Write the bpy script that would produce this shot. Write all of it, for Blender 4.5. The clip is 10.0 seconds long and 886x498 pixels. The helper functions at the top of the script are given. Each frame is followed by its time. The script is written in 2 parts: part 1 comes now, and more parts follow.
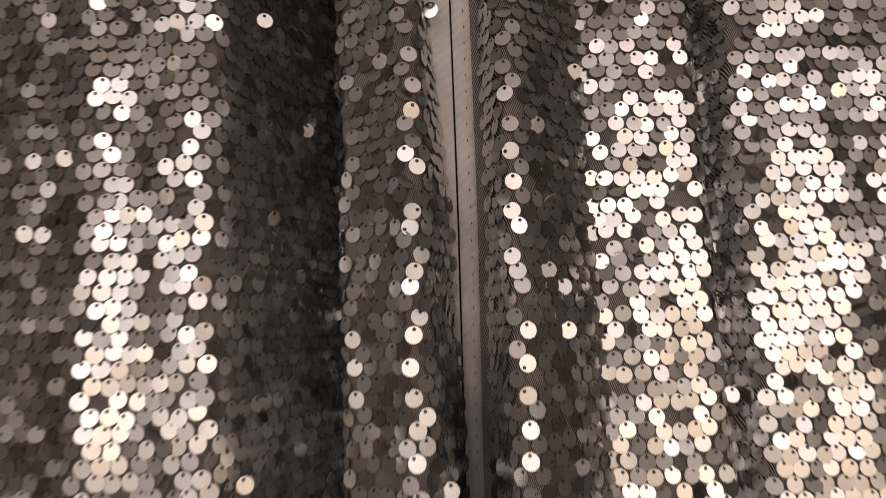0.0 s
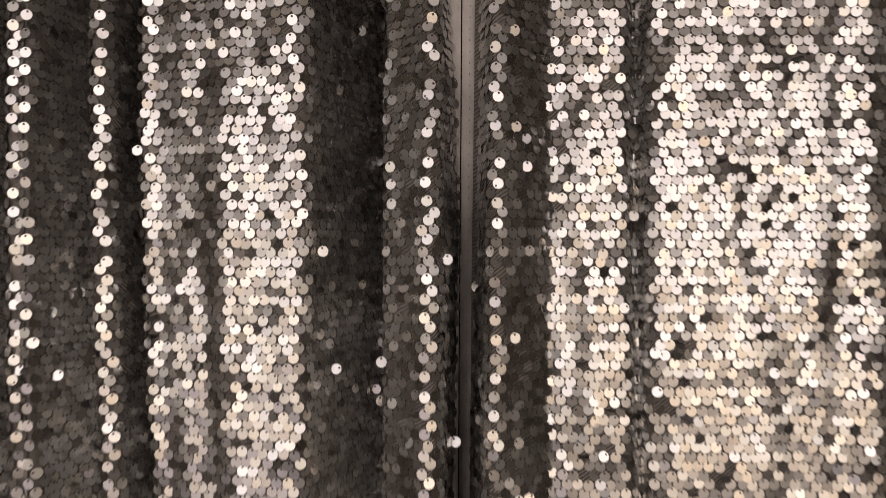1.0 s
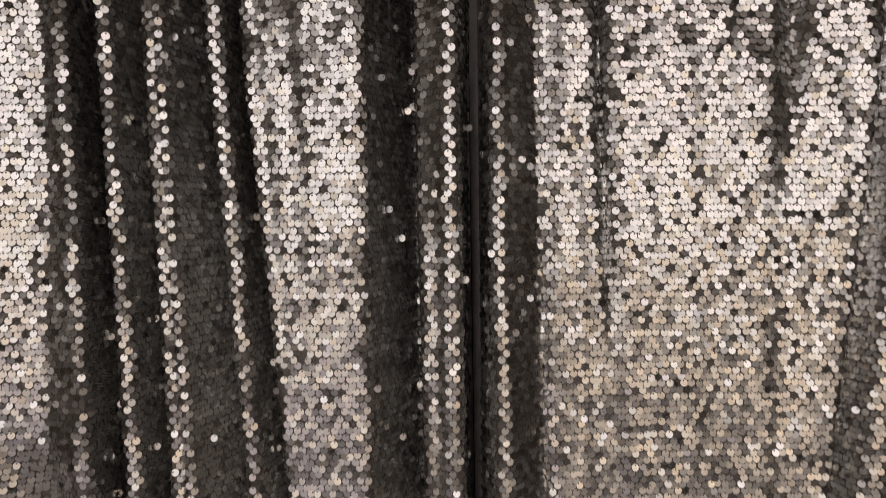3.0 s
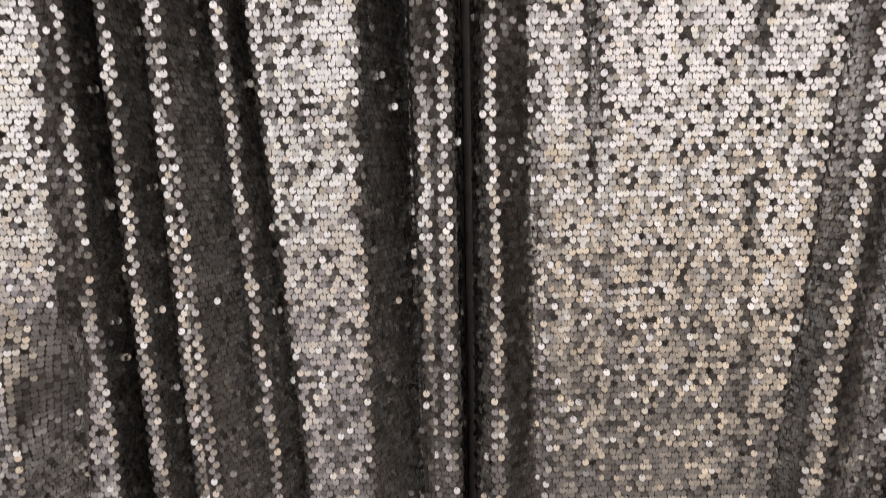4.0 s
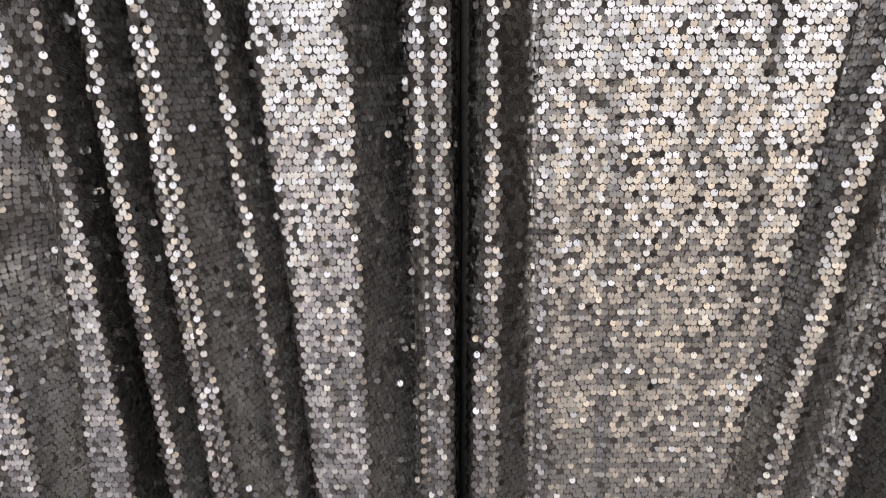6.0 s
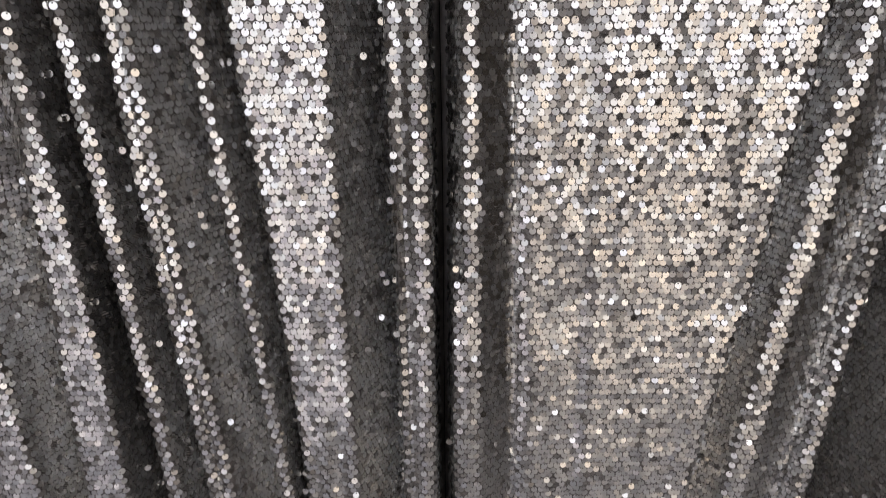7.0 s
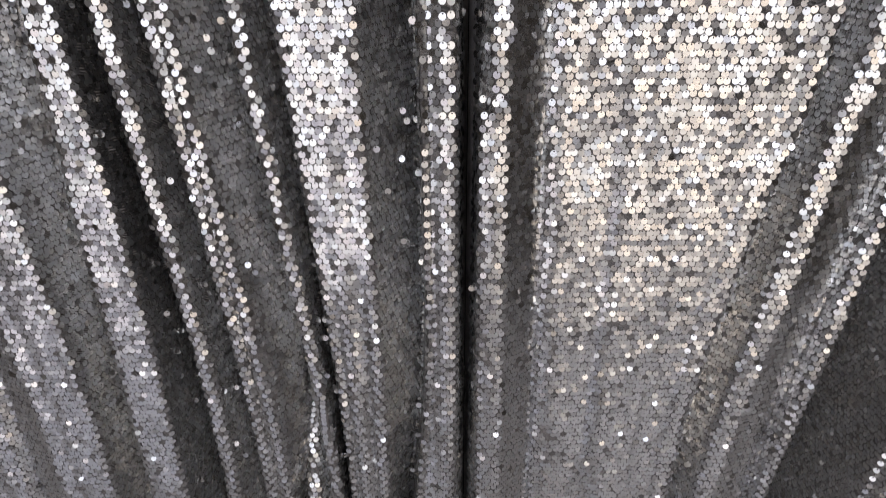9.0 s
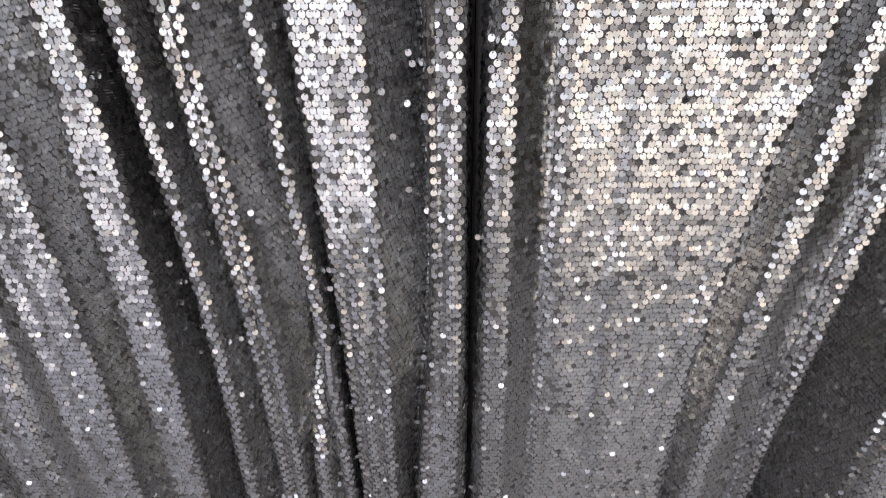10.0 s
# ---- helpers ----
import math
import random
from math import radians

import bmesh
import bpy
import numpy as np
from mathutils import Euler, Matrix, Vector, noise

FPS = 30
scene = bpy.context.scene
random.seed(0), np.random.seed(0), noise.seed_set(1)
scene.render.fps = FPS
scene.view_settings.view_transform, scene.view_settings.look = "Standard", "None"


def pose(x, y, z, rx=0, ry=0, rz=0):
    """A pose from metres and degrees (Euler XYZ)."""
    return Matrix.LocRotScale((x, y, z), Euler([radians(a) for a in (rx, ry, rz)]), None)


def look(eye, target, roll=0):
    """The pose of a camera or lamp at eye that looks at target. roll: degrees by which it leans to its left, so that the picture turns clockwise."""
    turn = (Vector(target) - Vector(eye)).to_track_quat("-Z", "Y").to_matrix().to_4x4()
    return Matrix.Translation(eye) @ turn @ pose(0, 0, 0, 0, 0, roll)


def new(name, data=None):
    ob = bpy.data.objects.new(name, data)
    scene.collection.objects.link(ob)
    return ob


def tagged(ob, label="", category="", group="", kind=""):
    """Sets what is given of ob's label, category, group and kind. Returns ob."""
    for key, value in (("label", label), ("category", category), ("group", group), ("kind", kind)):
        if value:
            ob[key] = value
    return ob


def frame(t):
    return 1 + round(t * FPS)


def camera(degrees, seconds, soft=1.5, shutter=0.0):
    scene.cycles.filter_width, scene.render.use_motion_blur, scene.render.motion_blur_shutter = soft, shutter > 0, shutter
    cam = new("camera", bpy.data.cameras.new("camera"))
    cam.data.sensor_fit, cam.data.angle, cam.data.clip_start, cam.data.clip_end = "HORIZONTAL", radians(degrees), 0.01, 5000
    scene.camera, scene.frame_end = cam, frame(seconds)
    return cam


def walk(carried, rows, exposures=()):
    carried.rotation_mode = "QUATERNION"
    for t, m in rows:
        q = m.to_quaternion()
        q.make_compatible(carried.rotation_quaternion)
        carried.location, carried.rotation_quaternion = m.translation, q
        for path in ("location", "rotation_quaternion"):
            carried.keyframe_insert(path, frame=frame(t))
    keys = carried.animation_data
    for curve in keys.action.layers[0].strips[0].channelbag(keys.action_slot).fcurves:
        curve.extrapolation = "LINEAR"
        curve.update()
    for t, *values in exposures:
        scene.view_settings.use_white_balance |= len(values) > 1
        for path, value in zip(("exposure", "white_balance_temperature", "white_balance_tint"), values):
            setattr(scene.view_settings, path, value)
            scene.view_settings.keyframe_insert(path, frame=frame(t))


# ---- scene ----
import functools

# ---------------------------------------------------------------- camera
cam = camera(71.9, 10.0, soft=0.8, shutter=0.35)
PATH = [
    (0.0, -0.0125, -0.2097, 1.5008, 97.43, 2.28, -1.58),
    (0.5, -0.0062, -0.2656, 1.4851, 93.08, 1.61, 1.98),
    (1.0, -0.0034, -0.3264, 1.4553, 89.94, -0.30, 0.95),
    (1.5, 0.0058, -0.3702, 1.4338, 88.19, -0.45, 1.15),
    (2.0, -0.0039, -0.4047, 1.3716, 88.47, -0.28, 1.34),
    (2.5, -0.0194, -0.4335, 1.3303, 86.37, 0.66, 0.74),
    (2.7, -0.0196, -0.4457, 1.3108, 86.83, 0.82, 0.56),
    (3.8, -0.0266, -0.4861, 1.2353, 83.17, 1.61, -0.99),
    (4.0, -0.0266, -0.4837, 1.2239, 81.37, 1.55, -1.03),
    (4.5, -0.0203, -0.4787, 1.1936, 78.54, 1.40, -0.99),
    (5.0, -0.0212, -0.4732, 1.1733, 76.48, 1.22, -0.65),
    (5.5, -0.0254, -0.4690, 1.1609, 75.24, 0.83, -0.60),
    (7.0, -0.0047, -0.4620, 1.1201, 70.27, 1.14, -0.87),
    (7.5, -0.0110, -0.4608, 1.1016, 67.93, 1.08, -0.13),
    (8.0, -0.0166, -0.4594, 1.0803, 65.19, 0.95, 0.14),
    (8.5, -0.0157, -0.4592, 1.0686, 63.72, 0.93, 0.22),
    (9.0, -0.0161, -0.4584, 1.0569, 61.63, 1.08, 0.32),
    (9.5, -0.0189, -0.4595, 1.0422, 59.98, 0.80, 0.26),
    (10.0, -0.0209, -0.4595, 1.0376, 58.68, 1.07, 0.42),
]
EXPOSURES = [(0.0, 0.05, 8250, 24), (1.5, -0.24, 8000, 21), (2.5, -0.42, 7900, 20), (4.5, -0.31, 7250, 18), (7.5, 0.17, 6650, 16), (10.0, 0.43, 6320, 16)]
walk(cam, [(t, pose(x, y, z, rx, ry, rz)) for t, x, y, z, rx, ry, rz in PATH], EXPOSURES)

# ---------------------------------------------------------------- light
ROOM_X, ROOM_BACK, ROOM_H, WALL_Y = 2.5, -2.3, 3.4, 0.42
WINDOWS = [(-2.35, -0.20), (0.30, 2.15)]
SILL, HEAD = 0.08, 3.10

world = bpy.data.worlds.new("sky")
scene.world = world
world.use_nodes = True
wn = world.node_tree
sky = wn.nodes.new("ShaderNodeTexSky")
sky.sky_type, sky.sun_disc = "NISHITA", False
sky.sun_elevation, sky.sun_rotation = radians(42), radians(160)
wn.links.new(sky.outputs[0], wn.nodes["Background"].inputs[0])
wn.nodes["Background"].inputs[1].default_value = 0.12

# Lamps in the unseen windows stand in for the sky, stepped dimmer downwards to grade the sequins' reflections.
TRANSOM = 1.30
TIERS = [(1.75, HEAD, 1.48, (1.0, 0.985, 0.965)), (TRANSOM, 1.75, 1.22, (1.0, 0.985, 0.955)), (0.85, TRANSOM, 1.0, (1.0, 0.98, 0.955)), (SILL, 0.85, 0.78, (1.0, 0.98, 0.965))]
COOL = (0.94, 0.935, 1.065)       # lavender tint added low in the left window to colour the left panel's reflections
for x0, x1 in WINDOWS:
    for z0, z1, radiance, tone in TIERS:
        tone = COOL if x0 < 0 and z0 == SILL else tone
        lamp = new("window_light", bpy.data.lights.new("window_light", "AREA"))
        wide, high, mid = x1 - x0 - 0.1, z1 - z0 - 0.01, (z0 + z1) / 2
        lamp.data.shape, lamp.data.size, lamp.data.size_y = "RECTANGLE", wide, high
        # left window boosted, right one cut, to balance the two panels' brightness
        lamp.data.energy, lamp.data.color = radiance * (1.09 if x0 < 0 else 0.89) * math.pi * wide * high, tone
        lamp.matrix_world = look(((x0 + x1) / 2, ROOM_BACK - 0.10, mid), ((x0 + x1) / 2, 0, mid))


# ---------------------------------------------------------------- materials
def material(name, rough=0.5, metal=0.0):
    mat = bpy.data.materials.new(name)
    mat.use_nodes = True
    bsdf = mat.node_tree.nodes["Principled BSDF"]
    bsdf.inputs["Roughness"].default_value = rough
    bsdf.inputs["Metallic"].default_value = metal
    return mat, mat.node_tree.nodes, mat.node_tree.links, bsdf


def ramp(nodes, links, source, stops):
    r = nodes.new("ShaderNodeValToRGB")
    while len(r.color_ramp.elements) < len(stops):
        r.color_ramp.elements.new(0.5)
    for e, (p, c) in zip(r.color_ramp.elements, stops):
        e.position, e.color = p, (*c, 1)
    links.new(source, r.inputs[0])
    return r.outputs[0]


def noise_of(nodes, links, scale, detail=3.0, stretch=(1, 1, 1), kind="Object"):
    co, mp, tx = nodes.new("ShaderNodeTexCoord"), nodes.new("ShaderNodeMapping"), nodes.new("ShaderNodeTexNoise")
    mp.inputs["Scale"].default_value = stretch
    tx.inputs["Scale"].default_value, tx.inputs["Detail"].default_value = scale, detail
    links.new(co.outputs[kind], mp.inputs[0])
    links.new(mp.outputs[0], tx.inputs["Vector"])
    return tx.outputs[0]


def bump(nodes, links, bsdf, height, strength, distance):
    b = nodes.new("ShaderNodeBump")
    b.inputs["Strength"].default_value, b.inputs["Distance"].default_value = strength, distance
    links.new(height, b.inputs["Height"])
    links.new(b.outputs[0], bsdf.inputs["Normal"])


def plain(name, dark, light, scale, rough, depth=0.002):
    mat, nodes, links, bsdf = material(name, rough)
    n = noise_of(nodes, links, scale, 6.0)
    links.new(ramp(nodes, links, n, [(0.3, dark), (0.7, light)]), bsdf.inputs["Base Color"])
    bump(nodes, links, bsdf, noise_of(nodes, links, scale * 14, 4.0), 0.3, depth)
    return mat


def sequin_foil(name, single):
    """Silvered plastic foil; each disc a little different in tint and gloss."""
    mat, nodes, links, bsdf = material(name, 0.2, 1.0)
    if single:
        rnd = nodes.new("ShaderNodeObjectInfo").outputs["Random"]
    else:
        rnd = nodes.new("ShaderNodeNewGeometry").outputs["Random Per Island"]
    tint = ramp(nodes, links, rnd, [(0.0, (0.575, 0.562, 0.545)), (0.22, (0.615, 0.605, 0.592)), (0.5, (0.61, 0.605, 0.60)), (0.72, (0.60, 0.602, 0.608)), (0.85, (0.60, 0.604, 0.592)), (1.0, (0.62, 0.61, 0.597))])
    links.new(tint, bsdf.inputs["Base Color"])
    mr = nodes.new("ShaderNodeMapRange")
    mr.inputs["To Min"].default_value, mr.inputs["To Max"].default_value = 0.20, 0.33
    links.new(rnd, mr.inputs["Value"])
    links.new(mr.outputs[0], bsdf.inputs["Roughness"])
    bump(nodes, links, bsdf, noise_of(nodes, links, 260.0, 1.0), 0.05, 0.0004)
    return mat


def woven(name, thread, hole, pitch, skew):
    """Fine netting: slanted threads with darker holes between them."""
    mat, nodes, links, bsdf = material(name, 0.85)
    co, mp, wave = nodes.new("ShaderNodeTexCoord"), nodes.new("ShaderNodeMapping"), nodes.new("ShaderNodeTexWave")
    mp.inputs["Rotation"].default_value = (0, radians(skew), 0)
    wave.wave_type, wave.bands_direction = "BANDS", "X"
    wave.inputs["Scale"].default_value = 0.314 / pitch
    wave.inputs["Distortion"].default_value, wave.inputs["Detail"].default_value = 1.2, 2.0
    links.new(co.outputs["Object"], mp.inputs[0])
    links.new(mp.outputs[0], wave.inputs["Vector"])
    col = ramp(nodes, links, wave.outputs["Fac"], [(0.35, hole), (0.8, thread)])
    mix = nodes.new("ShaderNodeMix")
    mix.data_type, mix.blend_type = "RGBA", "MULTIPLY"
    mix.inputs["Factor"].default_value = 1.0
    links.new(col, mix.inputs["A"])
    links.new(ramp(nodes, links, noise_of(nodes, links, 45.0, 4.0), [(0.3, (0.65, 0.65, 0.65)), (0.7, (1, 1, 1))]), mix.inputs["B"])
    links.new(mix.outputs["Result"], bsdf.inputs["Base Color"])
    bump(nodes, links, bsdf, wave.outputs["Fac"], 0.6, 0.0003)
    return mat


FOIL = sequin_foil("silver_sequin_foil", False)
FOIL_SINGLE = sequin_foil("silver_sequin_foil_single", True)
NET = woven("taupe_netting", (0.38, 0.35, 0.33), (0.022, 0.019, 0.017), 0.00062, 17)
HEM = woven("grey_hem_tape", (0.74, 0.71, 0.70), (0.60, 0.575, 0.57), 0.0004, 4)
STITCH = plain("dark_thread", (0.03, 0.028, 0.03), (0.07, 0.065, 0.065), 400, 0.8, 0.0001)
WALL = plain("brown_wall_paint", (0.052, 0.040, 0.027), (0.080, 0.062, 0.043), 2.0, 0.7)
BACK = plain("dark_wall_paint", (0.014, 0.014, 0.017), (0.024, 0.024, 0.028), 2.0, 0.8)
PLASTER = plain("beige_wall_paint", (0.56, 0.535, 0.50), (0.63, 0.605, 0.57), 1.5, 0.8)
CEIL = plain("ceiling_paint", (0.74, 0.72, 0.69), (0.80, 0.78, 0.75), 1.2, 0.9)
FLOOR = plain("grey_floor", (0.45, 0.435, 0.415), (0.59, 0.57, 0.545), 1.6, 0.22)
FLOOR.node_tree.nodes["Principled BSDF"].inputs["Specular IOR Level"].default_value = 0.6
FRAME = plain("white_window_paint", (0.70, 0.70, 0.68), (0.80, 0.80, 0.78), 6, 0.4)


# ---------------------------------------------------------------- building helpers
def mesh_object(name, verts, faces, mat, parent=None):
    me = bpy.data.meshes.new(name)
    me.from_pydata(verts, [], faces)
    me.materials.append(mat)
    me.update()
    ob = new(name, me)
    ob.parent = parent
    return ob


def boxes(name, spans, mat, parent=None):
    """One mesh out of boxes ((x0, x1), (y0, y1), (z0, z1))."""
    bm = bmesh.new()
    for (x0, x1), (y0, y1), (z0, z1) in spans:
        m = Matrix.Translation(((x0 + x1) / 2, (y0 + y1) / 2, (z0 + z1) / 2)) @ Matrix.Diagonal((x1 - x0, y1 - y0, z1 - z0, 1))
        bmesh.ops.create_cube(bm, size=1, matrix=m)
    me = bpy.data.meshes.new(name)
    bm.to_mesh(me)
    bm.free()
    me.materials.append(mat)
    ob = new(name, me)
    ob.parent = parent
    return ob


# ---------------------------------------------------------------- the room round the curtain
# Unseen room; dark side walls are there to darken what the folds' flanks mirror.
T = 0.2
tagged(boxes("floor", [((-ROOM_X - T, ROOM_X + T), (ROOM_BACK - T, WALL_Y + T), (-0.2, 0.0))], FLOOR), "smooth grey floor below the curtain", "floor", kind="structure")
tagged(boxes("ceiling", [((-ROOM_X - T, ROOM_X + T), (ROOM_BACK - T, WALL_Y + T), (ROOM_H, ROOM_H + 0.2))], CEIL), "plain off-white painted ceiling", "ceiling", kind="structure")
tagged(boxes("wall_north", [((-ROOM_X, ROOM_X), (WALL_Y, WALL_Y + T), (0, ROOM_H))], BACK), "dark painted wall behind the curtain", "wall", kind="structure")
tagged(boxes("wall_west", [((-ROOM_X - T, -ROOM_X), (ROOM_BACK - T, WALL_Y + T), (0, ROOM_H))], WALL), "plain brown painted side wall", "wall", kind="structure")
tagged(boxes("wall_east", [((ROOM_X, ROOM_X + T), (ROOM_BACK - T, WALL_Y + T), (0, ROOM_H))], WALL), "plain brown painted side wall", "wall", kind="structure")
(a0, a1), (b0, b1) = WINDOWS
tagged(boxes("wall_south", [
    ((-ROOM_X, a0), (ROOM_BACK - T, ROOM_BACK), (0, ROOM_H)), ((a1, b0), (ROOM_BACK - T, ROOM_BACK), (0, ROOM_H)),
    ((b1, ROOM_X), (ROOM_BACK - T, ROOM_BACK), (0, ROOM_H)),
    ((a0, a1), (ROOM_BACK - T, ROOM_BACK), (0, SILL)), ((a0, a1), (ROOM_BACK - T, ROOM_BACK), (HEAD, ROOM_H)),
    ((b0, b1), (ROOM_BACK - T, ROOM_BACK), (0, SILL)), ((b0, b1), (ROOM_BACK - T, ROOM_BACK), (HEAD, ROOM_H))], PLASTER),
    "beige painted wall with two window openings", "wall", kind="structure")

# Unseen windows, placed and sized so that the front-facing sequins mirror bright.
for number, (x0, x1) in enumerate(WINDOWS, 1):
    y0, y1 = ROOM_BACK - 0.09, ROOM_BACK - 0.02
    bars = [((x0, x0 + 0.06), (y0, y1), (SILL, HEAD)), ((x1 - 0.06, x1), (y0, y1), (SILL, HEAD)),
            ((x0 + 0.06, x1 - 0.06), (y0, y1), (SILL, SILL + 0.06)), ((x0 + 0.06, x1 - 0.06), (y0, y1), (HEAD - 0.06, HEAD))]
    bars.append(((x0 + 0.06, x1 - 0.06), (y0 + 0.005, y1 - 0.005), (TRANSOM - 0.04, TRANSOM + 0.04)))
    bars += [((x0 + (x1 - x0) * f - 0.03, x0 + (x1 - x0) * f + 0.03), (y0 + 0.01, y1 - 0.01), (SILL + 0.06, HEAD - 0.06)) for f in (1 / 3, 2 / 3)]
    tagged(boxes("window_%d" % number, bars, FRAME), "unseen tall white-framed window with three lights, added for the sequins to mirror", "window", kind="structure")

# ---------------------------------------------------------------- the curtain's drape
# Each fold from the outside to the gap (left panel) or from the gap outwards (right panel): a crest with its middle
# at 1.46, 1.0, 0.66 and 0.5 m above the floor, its width and depth (mm, minus: towards the room) high up and low down,
# then the bottom of the valley that follows it, with its depth.
LEVELS = (0.5, 0.66, 1.0, 1.46)
LEFT, RIGHT = [], []


def fold(side, crest, width, front, valley, depth, zone=(1.02, 1.36)):
    side.append((crest, width, front, valley, depth, zone))


fold(LEFT, (-0.600, -0.600, -0.600, -0.600), (60, 60), (-4, -4), (-0.545, -0.550, -0.550, -0.560), (10, 10))
fold(LEFT, (-0.490, -0.500, -0.490, -0.505), (50, 40), (-4, -4), (-0.430, -0.440, -0.452, -0.470), (6, 4))
fold(LEFT, (-0.345, -0.408, -0.404, -0.420), (11, 54), (-6, -5), (-0.316, -0.335, -0.344, -0.352), (0, 24), (0.98, 1.14))
fold(LEFT, (-0.305, -0.306, -0.319, -0.331), (10, 37), (-4, -3), (-0.282, -0.274, -0.267, -0.277), (28, 42), (0.84, 1.12))
fold(LEFT, (-0.2745, -0.2645, -0.252, -0.259), (8, 12), (-8, -8), (-0.247, -0.236, -0.222, -0.222), (19, 20))
fold(LEFT, (-0.2405, -0.231, -0.214, -0.2155), (6, 9), (-7, -6), (-0.236, -0.2265, -0.2065, -0.2085), (-4, 0))
fold(LEFT, (-0.2325, -0.221, -0.1995, -0.199), (4, 8), (-8, -7), (-0.2005, -0.1758, -0.156, -0.184), (22, 26, 13))
fold(LEFT, (-0.2000, -0.1753, -0.1555, -0.173), (0.4, 14), (25, -1), (-0.1995, -0.1750, -0.1548, -0.151), (25, 11), (0.50, 0.66))
fold(LEFT, (-0.194, -0.1685, -0.1465, -0.143), (9, 10), (-6, -6), (-0.1745, -0.144, -0.130, -0.130), (16, 16))
fold(LEFT, (-0.168, -0.138, -0.125, -0.125), (9, 5), (0, -3), (-0.126, -0.125, -0.119, -0.120), (-8, -4, 2))
fold(LEFT, (-0.1195, -0.118, -0.112, -0.113), (10, 8), (-8, -4), (-0.0905, -0.094, -0.098, -0.100), (-12, -5, 2))
fold(LEFT, (-0.086, -0.087, -0.0895, -0.095), (7, 8), (-12, -5), (-0.043, -0.0405, -0.0415, -0.0665), (28, 30, 22))
fold(LEFT, (-0.0395, -0.0375, -0.0385, -0.0615), (3, 4), (-1, -7), (-0.021, -0.0335, -0.0345, -0.056), (-10, -2.5))
fold(LEFT, (-0.0165, -0.0165, -0.019, -0.028), (7, 10), (-13, -9), (-0.0115, -0.0105, -0.0125, -0.021), (-11, -7))

fold(RIGHT, (0.0165, 0.0175, 0.0185, 0.018), (11, 21), (-12, -12), (0.049, 0.056, 0.060, 0.060), (5, 6))
fold(RIGHT, (0.070, 0.082, 0.087, 0.087), (35, 44), (4, 3), (0.095, 0.110, 0.115, 0.115), (11, 3.5), (1.15, 1.45))
fold(RIGHT, (0.150, 0.145, 0.140, 0.140), (95, 40), (3, 2), (0.200, 0.185, 0.165, 0.165), (3.5, 2.5))
fold(RIGHT, (0.215, 0.210, 0.180, 0.178), (26, 20), (3, 1.5), (0.243, 0.236, 0.194, 0.192), (9, 2), (1.28, 1.44))
fold(RIGHT, (0.283, 0.257, 0.206, 0.204), (50, 16), (1, 0), (0.316, 0.273, 0.222, 0.220), (8, 14))
fold(RIGHT, (0.344, 0.297, 0.261, 0.250), (12, 18), (-2, -4), (0.385, 0.338, 0.309, 0.297), (5, 5))
fold(RIGHT, (0.396, 0.350, 0.3265, 0.307), (18, 14), (-6, -8), (0.432, 0.405, 0.402, 0.387), (30, 60))
fold(RIGHT, (0.447, 0.420, 0.415, 0.400), (12, 20), (-6, -8), (0.470, 0.440, 0.437, 0.424), (10, 14))
fold(RIGHT, (0.510, 0.490, 0.480, 0.470), (34, 44), (-6, -6), (0.560, 0.545, 0.540, 0.540), (8, 8))
fold(RIGHT, (0.605, 0.600, 0.600, 0.600), (50, 50), (-4, -4), (0.660, 0.660, 0.660, 0.660), (4, 4))
GAP_Z = (0.45, 0.75, 1.04, 1.36, 1.46, 1.53, 1.62)
GAP_LEFT = (-0.011, -0.008, -0.006, -0.003, -0.001, -0.003, -0.009)
GAP_RIGHT = (-0.002, 0.001, 0.005, 0.008, 0.010, 0.011, 0.011)


def level(z, high, mid, low):
    """A value that changes down the curtain, held above 1.65 m and below 0.35 m."""
    return np.interp(z, (0.35, 0.5, 1.0, 1.5, 1.65), (low + 0.3 * (low - mid) * 0.4, low, mid, high, high + 0.3 * (high - mid) * 0.4))


WAVES = [(random.uniform(60, 190), random.uniform(14, 46), random.uniform(0, 6.28), random.uniform(0.5, 1.0)) for _ in range(14)]


def crumple(x, z):
    """Shallow unevenness of the cloth, longer down than across."""
    y = 0 * x
    for kx, kz, ph, a in WAVES:
        y = y + a * np.sin(kx * x + kz * z * math.cos(ph * 3) + ph) * np.sin(kz * z + 2.3 * ph + 0.35 * kx * x)
    return y * 0.00030


def hem_depth(z):
    return float(np.interp(z, (0.6, 1.0, 1.3, 1.44, 1.54, 1.62), (0.075, 0.060, 0.045, 0.034, 0.006, 0.0))) - 0.016 * float(np.interp(z, (0.55, 0.9), (1, 0)))


def drift(z, places):
    """A fold line's x at height z, easing from level to level."""
    return sum(float(np.interp(z + d, LEVELS, places[::-1])) for d in (-0.07, 0.0, 0.07)) / 3


def sag(x, z):
    """The rows of sequins do not run quite level."""
    return 0.0011 * np.sin(23 * x + 5 * z + 0.4) * np.sin(9 * x - 7 * z) + 0.0005 * np.sin(71 * x + 31 * z) * np.sin(17 * z - 40 * x)


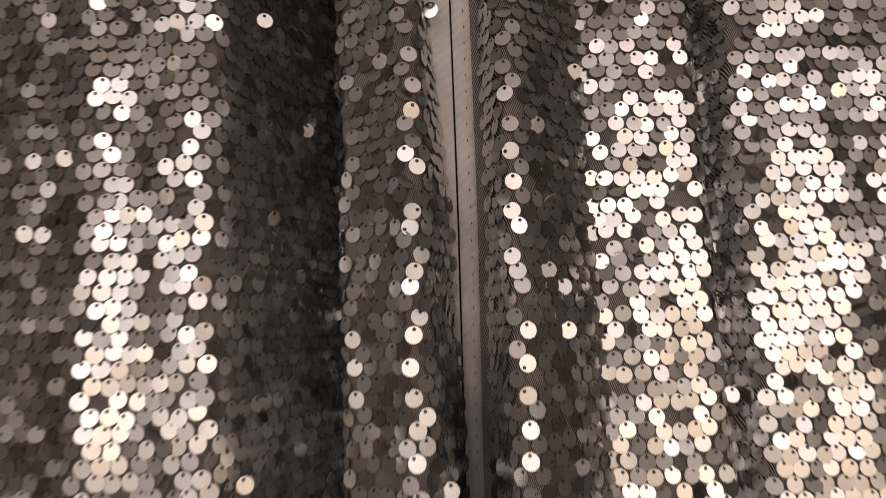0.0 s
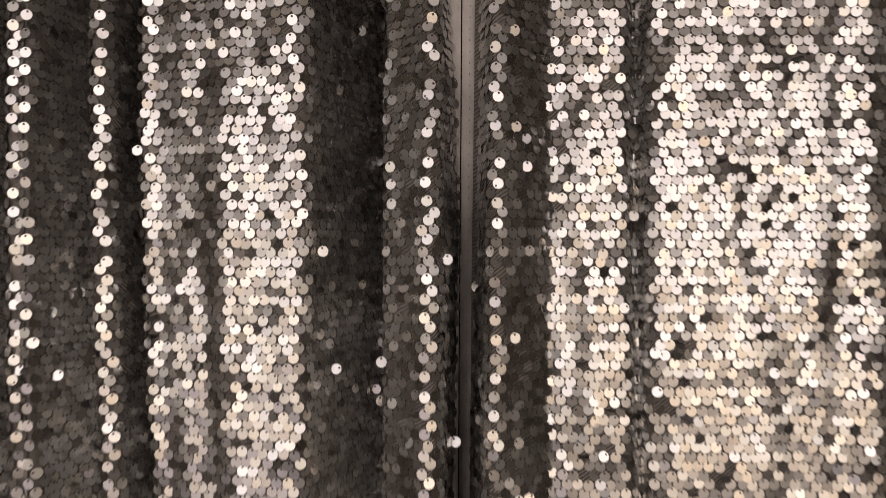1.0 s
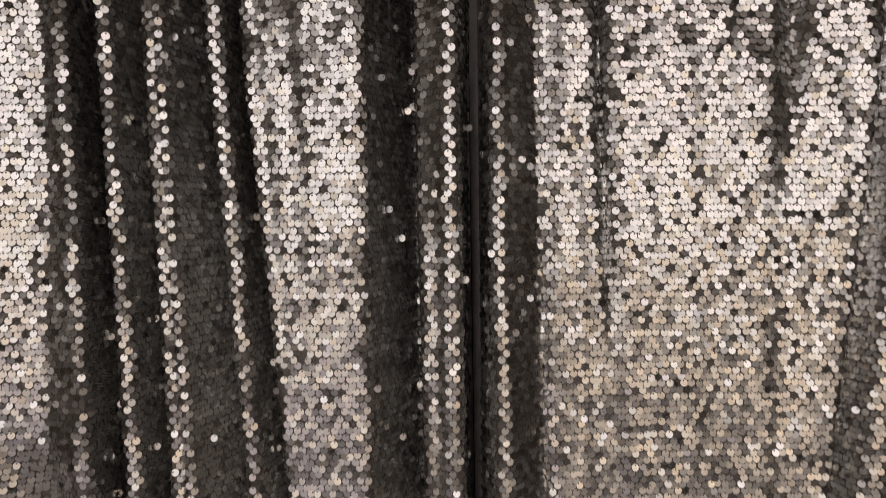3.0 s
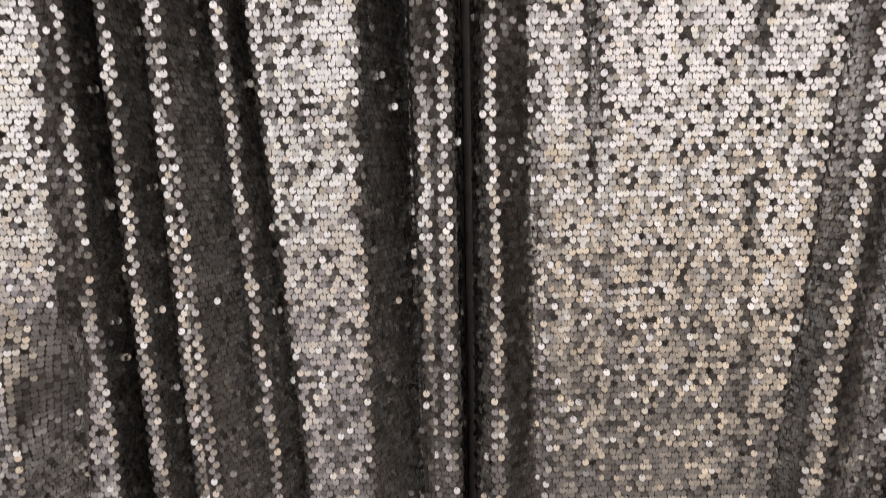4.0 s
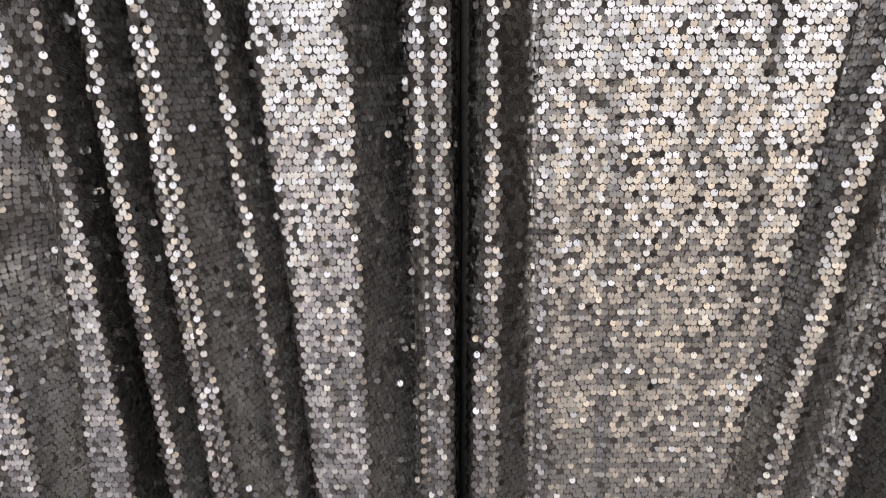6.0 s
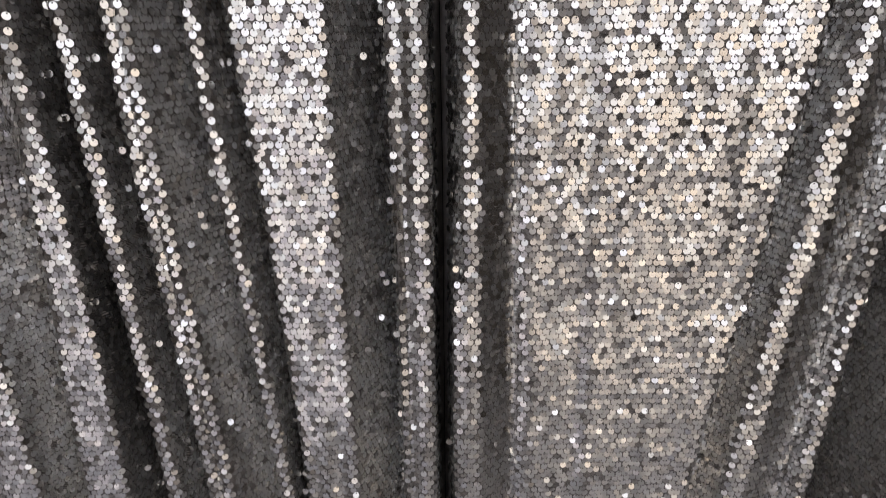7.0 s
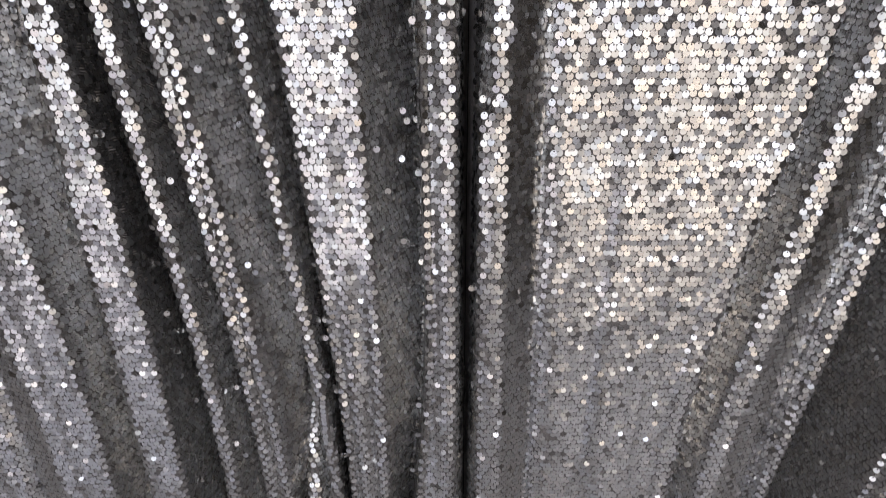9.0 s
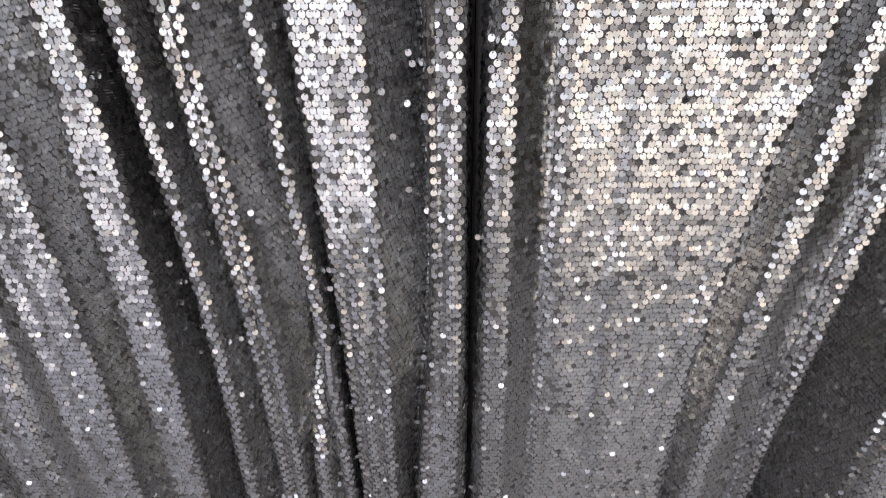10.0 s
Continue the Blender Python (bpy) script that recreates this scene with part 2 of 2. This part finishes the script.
def knots(z, left):
    xs, ys = [], []
    for crest, width, front, valley, depth, zone in LEFT if left else RIGHT:
        high = float(np.interp(z, zone, (0, 1)))
        mid, half = drift(z, crest), 0.0005 * (width[1] + (width[0] - width[1]) * high)
        y = front[1] + (front[0] - front[1]) * high
        low = float(np.interp(z, (0.60, 0.84), (depth[-1], depth[1])))      # a third depth: gathered near the bottom
        xs += [mid - half, mid, mid + half, drift(z, valley)]
        tilt = min(1.3 + 30 * max(0.0, mid - 0.34), 300 * half) if mid > 0.24 else 0.0        # crests far out turn a little towards the middle
        ys += [y + tilt, y - 0.18 * min(3.0, half * 400), y - tilt, low + (depth[0] - low) * high]
    xs, ys = np.array(xs), np.array(ys) * 0.001
    bulge = -0.016 * np.interp(z, (0.55, 0.9), (1, 0))
    xs = -0.02 + (xs + 0.02) * (1 + (np.clip(ys, -0.02, 0.03) + bulge) / 0.46)
    ys = ys + np.clip(ys - 0.004, 0, None) * 1.5     # the valleys reach far back
    return xs, ys


SOFT = np.exp(-0.5 * (np.arange(-24, 25) / 9.0) ** 2)
SOFT /= SOFT.sum()


@functools.lru_cache(maxsize=6)
def section(z, left):
    """The curtain's line in plan at height z: x, depth and length along the cloth, starting at the gap."""
    xs, ys = knots(z, left)
    edge = np.interp(z, GAP_Z, GAP_LEFT if left else GAP_RIGHT)
    if left:
        keep = xs < edge - 0.003
        xs, ys = np.append(xs[keep], edge), np.append(ys[keep], min(0.014, max(0.003, hem_depth(z) - 0.003)))
    else:
        keep = xs > edge + 0.003
        xs, ys = np.insert(xs[keep], 0, edge), np.insert(ys[keep], 0, min(0.014, max(0.003, hem_depth(z) - 0.003)))
    xs = np.maximum.accumulate(xs + np.arange(len(xs)) * 1e-5)
    x = np.linspace(xs[0], xs[-1], 5000)
    y = np.convolve(np.pad(np.interp(x, xs, ys), 24, mode="edge"), SOFT, "valid")
    y = y + crumple(x, z) - 0.016 * np.interp(z, (0.55, 0.9), (1, 0))
    if left:
        x, y = x[::-1], y[::-1]
    d = np.concatenate([[0], np.cumsum(np.hypot(np.diff(x), np.diff(y)))])
    return x, y, d


def lean(z, left, px):
    """How fast the cloth goes back with height, at places px along a row."""
    x0, y0, _ = section(z, left)
    x1, y1, _ = section(z + ROW, left)
    way = -1 if left else 1
    return np.clip((np.interp(px, x1[::way], y1[::way]) - np.interp(px, x0[::way], y0[::way])) / ROW, -0.35, 0.35)


CURTAIN_TOP = ROOM_H - 0.003
COL, ROW, RADIUS = 0.00568, 0.00496, 0.00286
HOLE_R, HOLE_UP = 0.00072, 0.00180


def disc(outer, inner):
    """A flat disc with a sewing hole near its upper edge: points (right, up), and triangles."""
    a = np.arange(outer) * 2 * math.pi / outer
    b = np.arange(inner) * 2 * math.pi / inner
    pts = np.concatenate([np.stack([np.sin(a), np.cos(a)], 1) * RADIUS, np.stack([np.sin(b), np.cos(b)], 1) * HOLE_R + (0, HOLE_UP)])
    tris, i, j = [], 0, 0
    while i < outer or j < inner:
        if j >= inner or (i < outer and (i + 0.5) / outer <= (j + 0.5) / inner):
            tris.append((i % outer, (i + 1) % outer, outer + j % inner)[::-1])
            i += 1
        else:
            tris.append((i % outer, outer + j % inner, outer + (j + 1) % inner))
            j += 1
    return pts, np.array(tris)


def strips(z, left, x, d):
    """Stretches of cloth between deep valleys, along the row: from, to, and the point that the columns keep to."""
    xs = knots(z, left)[0]
    way = -1 if left else 1
    along = lambda k: float(np.interp(xs[k], x[::way], d[::way]))
    if left:
        cuts, holds = [0.0, along(4 * 8 + 3), along(4 * 3 + 3), d[-1]], [0.0042, along(4 * 6 + 1), along(4 * 3 + 1)]
    else:
        cuts, holds = [0.0, along(4 * 4 + 3), along(4 * 6 + 3), d[-1]], [0.0042, along(4 * 5 + 1), along(4 * 7 + 1)]
    return zip(cuts[:-1], cuts[1:], holds)


def sequins(left, rng):
    """Places and axes of all the discs of one panel: centre, right, up, outward."""
    sets = []
    for r in range(int((CURTAIN_TOP - 0.02) / ROW)):
        z = 0.010 + r * ROW
        x, y, d = section(z, left)
        s = []
        for low, top, hold in strips(z, left, x, d):
            first = hold + (r % 2) * COL / 2
            s.append(np.arange(first - math.floor((first - low) / COL) * COL, top, COL))
        s = np.concatenate(s)
        s = s + rng.normal(0, 0.0004, len(s))
        pull = np.convolve(rng.normal(0, 1, len(s) + 6), np.hanning(9)[1:-1] / 1.73, "valid")    # neighbours on one thread lean alike
        s = np.clip(s, 0.001, d[-1] - 0.001)
        e = 0.0022
        px, py = np.interp(s, d, x), np.interp(s, d, y)
        tx, ty = np.interp(s + e, d, x) - np.interp(s - e, d, x), np.interp(s + e, d, y) - np.interp(s - e, d, y)
        if left:
            tx, ty = -tx, -ty
        n = np.hypot(tx, ty)
        row = np.stack([px, py, z + sag(px, z) + rng.normal(0, 0.0004, len(s)), tx / n, ty / n, pull, lean(z, left, px)], 1)
        sets.append(row[rng.random(len(s)) > 0.025])    # a few are lost
    p = np.concatenate(sets)
    count = len(p)
    right = np.stack([p[:, 3], p[:, 4], 0 * p[:, 3]], 1)
    out = np.stack([p[:, 4], -p[:, 3], 0 * p[:, 3]], 1)
    up = np.tile((0.0, 0.0, 1.0), (count, 1))
    loose = rng.random(count)
    spread = np.where(loose < 0.62, 1.7, np.where(loose < 0.93, 4.2, 15.0))
    spread = spread * (0.6 + 0.4 * p[:, 3] ** 2) * np.interp(p[:, 2], (0.82, 1.02), (0.65, 1.3))    # held tighter on the steep sides of folds
    pitch = np.degrees(np.arctan(p[:, 6] * p[:, 3]))
    pitch = np.radians(np.interp(p[:, 2], (0.8, 1.12, 1.35), (6.4, 3.6, 5.2)) + pitch + 1.9 * p[:, 5] * (0.4 + 0.6 * p[:, 3] ** 2) + rng.normal(0, 1, count) * spread * 1.6)
    yaw = np.radians(rng.normal(0, 1, count) * spread)
    spin = np.radians(rng.normal(0, 1, count) * np.where(rng.random(count) < 0.9, 16, 70))

    def turn(a, b, angle):
        c, s = np.cos(angle)[:, None], np.sin(angle)[:, None]
        return a * c + b * s, b * c - a * s

    out, up = turn(out, up, pitch)      # lower edges stand off the cloth
    out, right = turn(out, right, yaw)
    hang = rng.random(count) < np.where(np.abs(p[:, 3]) < 0.8, 0.006, 0.0)      # a few hang loose by their thread
    tip, way = rng.normal(0, 0.16, count), rng.normal(0, 0.2, count)
    free = np.stack([np.sin(way) + 0.3 * p[:, 0], -np.cos(way), 0.12 + tip], 1)
    free /= np.linalg.norm(free, axis=1)[:, None]
    side = np.cross(free, (0.0, 0.0, -1.0))
    side /= np.linalg.norm(side, axis=1)[:, None]
    out, right, up = np.where(hang[:, None], free, out), np.where(hang[:, None], side, right), np.where(hang[:, None], np.cross(free, side), up)
    right, up = turn(right, up, spin)
    base = np.stack([p[:, 4], -p[:, 3], 0 * p[:, 3]], 1)
    centre = p[:, :3] + base * np.where(hang, 0.0030, 0.0010 + 0.0003 * rng.random(count))[:, None]
    return centre, right, up, out


def field(name, centre, right, up, shape, parent):
    """Very many discs in one mesh."""
    pts, tris = shape
    n, k = len(centre), len(pts)
    co = centre[:, None, :] + pts[None, :, 0, None] * right[:, None, :] + pts[None, :, 1, None] * up[:, None, :]
    idx = (tris[None] + (np.arange(n) * k)[:, None, None]).reshape(-1)
    me = bpy.data.meshes.new(name)
    me.vertices.add(n * k)
    me.vertices.foreach_set("co", co.reshape(-1).astype(np.float32))
    me.loops.add(len(idx))
    me.loops.foreach_set("vertex_index", idx.astype(np.int32))
    m = len(idx) // 3
    me.polygons.add(m)
    me.polygons.foreach_set("loop_start", (np.arange(m) * 3).astype(np.int32))
    me.polygons.foreach_set("loop_total", np.full(m, 3, np.int32))
    me.materials.append(FOIL)
    me.update(calc_edges=True)
    ob = new(name, me)
    ob.parent = parent
    return tagged(ob, "overlapping round silver sequins sewn in rows", kind="stuff")


def single_disc():
    """One disc with a thin edge, for those that are separate pieces."""
    pts, tris = disc(18, 5)
    verts = [(x, z, h) for h in (0.00005, -0.00005) for x, z in pts]
    k = len(pts)
    faces = [tuple(int(i) for i in t) for t in tris] + [tuple(int(i) + k for i in reversed(t)) for t in tris]
    faces += [(i, (i + 1) % 18, (i + 1) % 18 + k, i + k) for i in range(18)]
    me = bpy.data.meshes.new("sequin")
    me.from_pydata(verts, [], faces)
    me.materials.append(FOIL_SINGLE)
    me.update()
    return me


def cloth(left, parent):
    """The netting that carries the sequins, a thin sheet with two faces."""
    zs = np.concatenate([np.arange(0.004, CURTAIN_TOP, 0.0108), [CURTAIN_TOP]])
    cols, verts = 560, []
    for z in zs:
        x, y, d = section(z, left)
        s = np.linspace(0, d[-1], cols)
        verts += [(a, b, float(z)) for a, b in zip(np.interp(s, d, x), np.interp(s, d, y))]
    faces = []
    for i in range(len(zs) - 1):
        for j in range(cols - 1):
            q = (i * cols + j, (i + 1) * cols + j, (i + 1) * cols + j + 1, i * cols + j + 1)
            faces.append(q if left else q[::-1])
    ob = mesh_object("netting", verts, faces, NET, parent)
    for p in ob.data.polygons:
        p.use_smooth = True
    thick = ob.modifiers.new("thickness", "SOLIDIFY")
    thick.thickness, thick.offset = 0.0004, -1
    return tagged(ob, "fine taupe netting behind the sequins")


def strip(name, left, outline, mat, parent, label):
    """A tape down the panel's edge: outline(z) gives its plan points."""
    zs = np.arange(0.006, CURTAIN_TOP, 0.03)
    rows = [outline(z) for z in zs]
    k = len(rows[0])
    verts = [(x, y, float(z)) for z, row in zip(zs, rows) for x, y in row]
    faces = [(i * k + j, i * k + (j + 1) % k, (i + 1) * k + (j + 1) % k, (i + 1) * k + j) for i in range(len(zs) - 1) for j in range(k)]
    faces += [tuple(range(k))[::-1], tuple((len(zs) - 1) * k + j for j in range(k))]
    ob = mesh_object(name, verts, faces, mat, parent)
    return tagged(ob, label)


def tape_outline(x0, x1, y, thick):
    """Rounded flat section, with a slight swell in the middle."""
    w = x1 - x0
    front = [(x0, y + thick * 0.5), (x0 + 0.12 * w, y + 0.0001), (x0 + 0.35 * w, y - thick * 0.25), (x0 + 0.65 * w, y - thick * 0.25), (x0 + 0.88 * w, y + 0.0001), (x1, y + thick * 0.5)]
    return front + [(x1 - 0.1 * w, y + thick), (x0 + 0.1 * w, y + thick)]


def seam(z):
    return float(level(z, 0.0005, 0.0005, -0.0055))


def left_hem(z):
    e = float(np.interp(z, GAP_Z, GAP_LEFT))
    return tape_outline(e - 0.006, seam(z) - 0.0003, hem_depth(z), 0.0012)


def right_hem(z):
    return tape_outline(seam(z) + 0.0004, seam(z) + 0.0071, hem_depth(z) + 0.0006, 0.0011)


def right_margin(z):
    e = float(np.interp(z, GAP_Z, GAP_RIGHT))
    return tape_outline(seam(z) + 0.0069, e + 0.0035, hem_depth(z) + 0.0012, 0.0004)


def panel(left, label):
    rng = np.random.default_rng(7 if left else 11)
    root = tagged(new("sequin_curtain"), label, "curtain", group="pair of curtain panels")
    cloth(left, root)
    if left:
        strip("hem", True, left_hem, HEM, root, "smooth grey folded hem tape")
    else:
        hem = strip("hem", False, right_hem, HEM, root, "grey stitched hem tape")
        strip("bare_edge", False, right_margin, NET, root, "bare netting edge with slanted threads")
        verts, faces = [], []
        for i in range(int((CURTAIN_TOP - 0.1) / 0.006)):
            z = 0.05 + i * 0.006
            x, y = seam(z) + 0.0046 + random.uniform(-0.0002, 0.0002), hem_depth(z) + 0.0003
            k = len(verts)
            for h in (-0.0005, 0.0004):
                verts += [(x - 0.00018, y, z + h), (x, y - 0.00025, z + h), (x + 0.00018, y, z + h)]
            faces += [(k, k + 1, k + 4, k + 3), (k + 1, k + 2, k + 5, k + 4), (k, k + 2, k + 1), (k + 3, k + 4, k + 5)]
        tagged(mesh_object("stitching", verts, faces, STITCH, hem), "row of short dark stitches", kind="stuff")
    centre, right, up, out = sequins(left, rng)
    x, z = centre[:, 0], centre[:, 2]
    side = (x > -0.105) & (x < 0) if left else (x > 0) & (x < 0.105)
    pick = np.flatnonzero(side & (z > 1.455) & (z < 1.60))
    pick = pick[np.argsort(np.abs(z[pick] - 1.53), kind="stable")][:300]
    chosen = np.zeros(len(x), bool)
    chosen[pick] = True
    near = (z > 1.28) & (z < 1.74) & (np.abs(x) < 0.30)
    keep = ~chosen & near
    field("sequin_field", centre[keep], right[keep], up[keep], disc(18, 5), root)
    middle = (z > 0.30) & (z < 1.74)
    keep = ~chosen & ~near & middle
    field("sequin_field", centre[keep], right[keep], up[keep], disc(11, 5), root)
    keep = ~chosen & ~middle
    hexagon = disc(6, 3)[0][:6], np.array([(0, 2, 1), (0, 3, 2), (0, 4, 3), (0, 5, 4)])
    field("sequin_field", centre[keep], right[keep], up[keep], hexagon, root)
    me = single_disc()
    for i in pick:
        ob = new("sequin", me)
        ob.parent = root
        m = Matrix.Identity(4)
        for k, axis in enumerate((right[i], up[i], out[i])):
            m.col[k][:3] = axis
        m.col[3][:3] = centre[i]
        ob.matrix_basis = m
    return root


panel(True, "floor-length silver sequin curtain panel gathered in narrow folds")
panel(False, "floor-length silver sequin curtain panel hanging nearly flat")
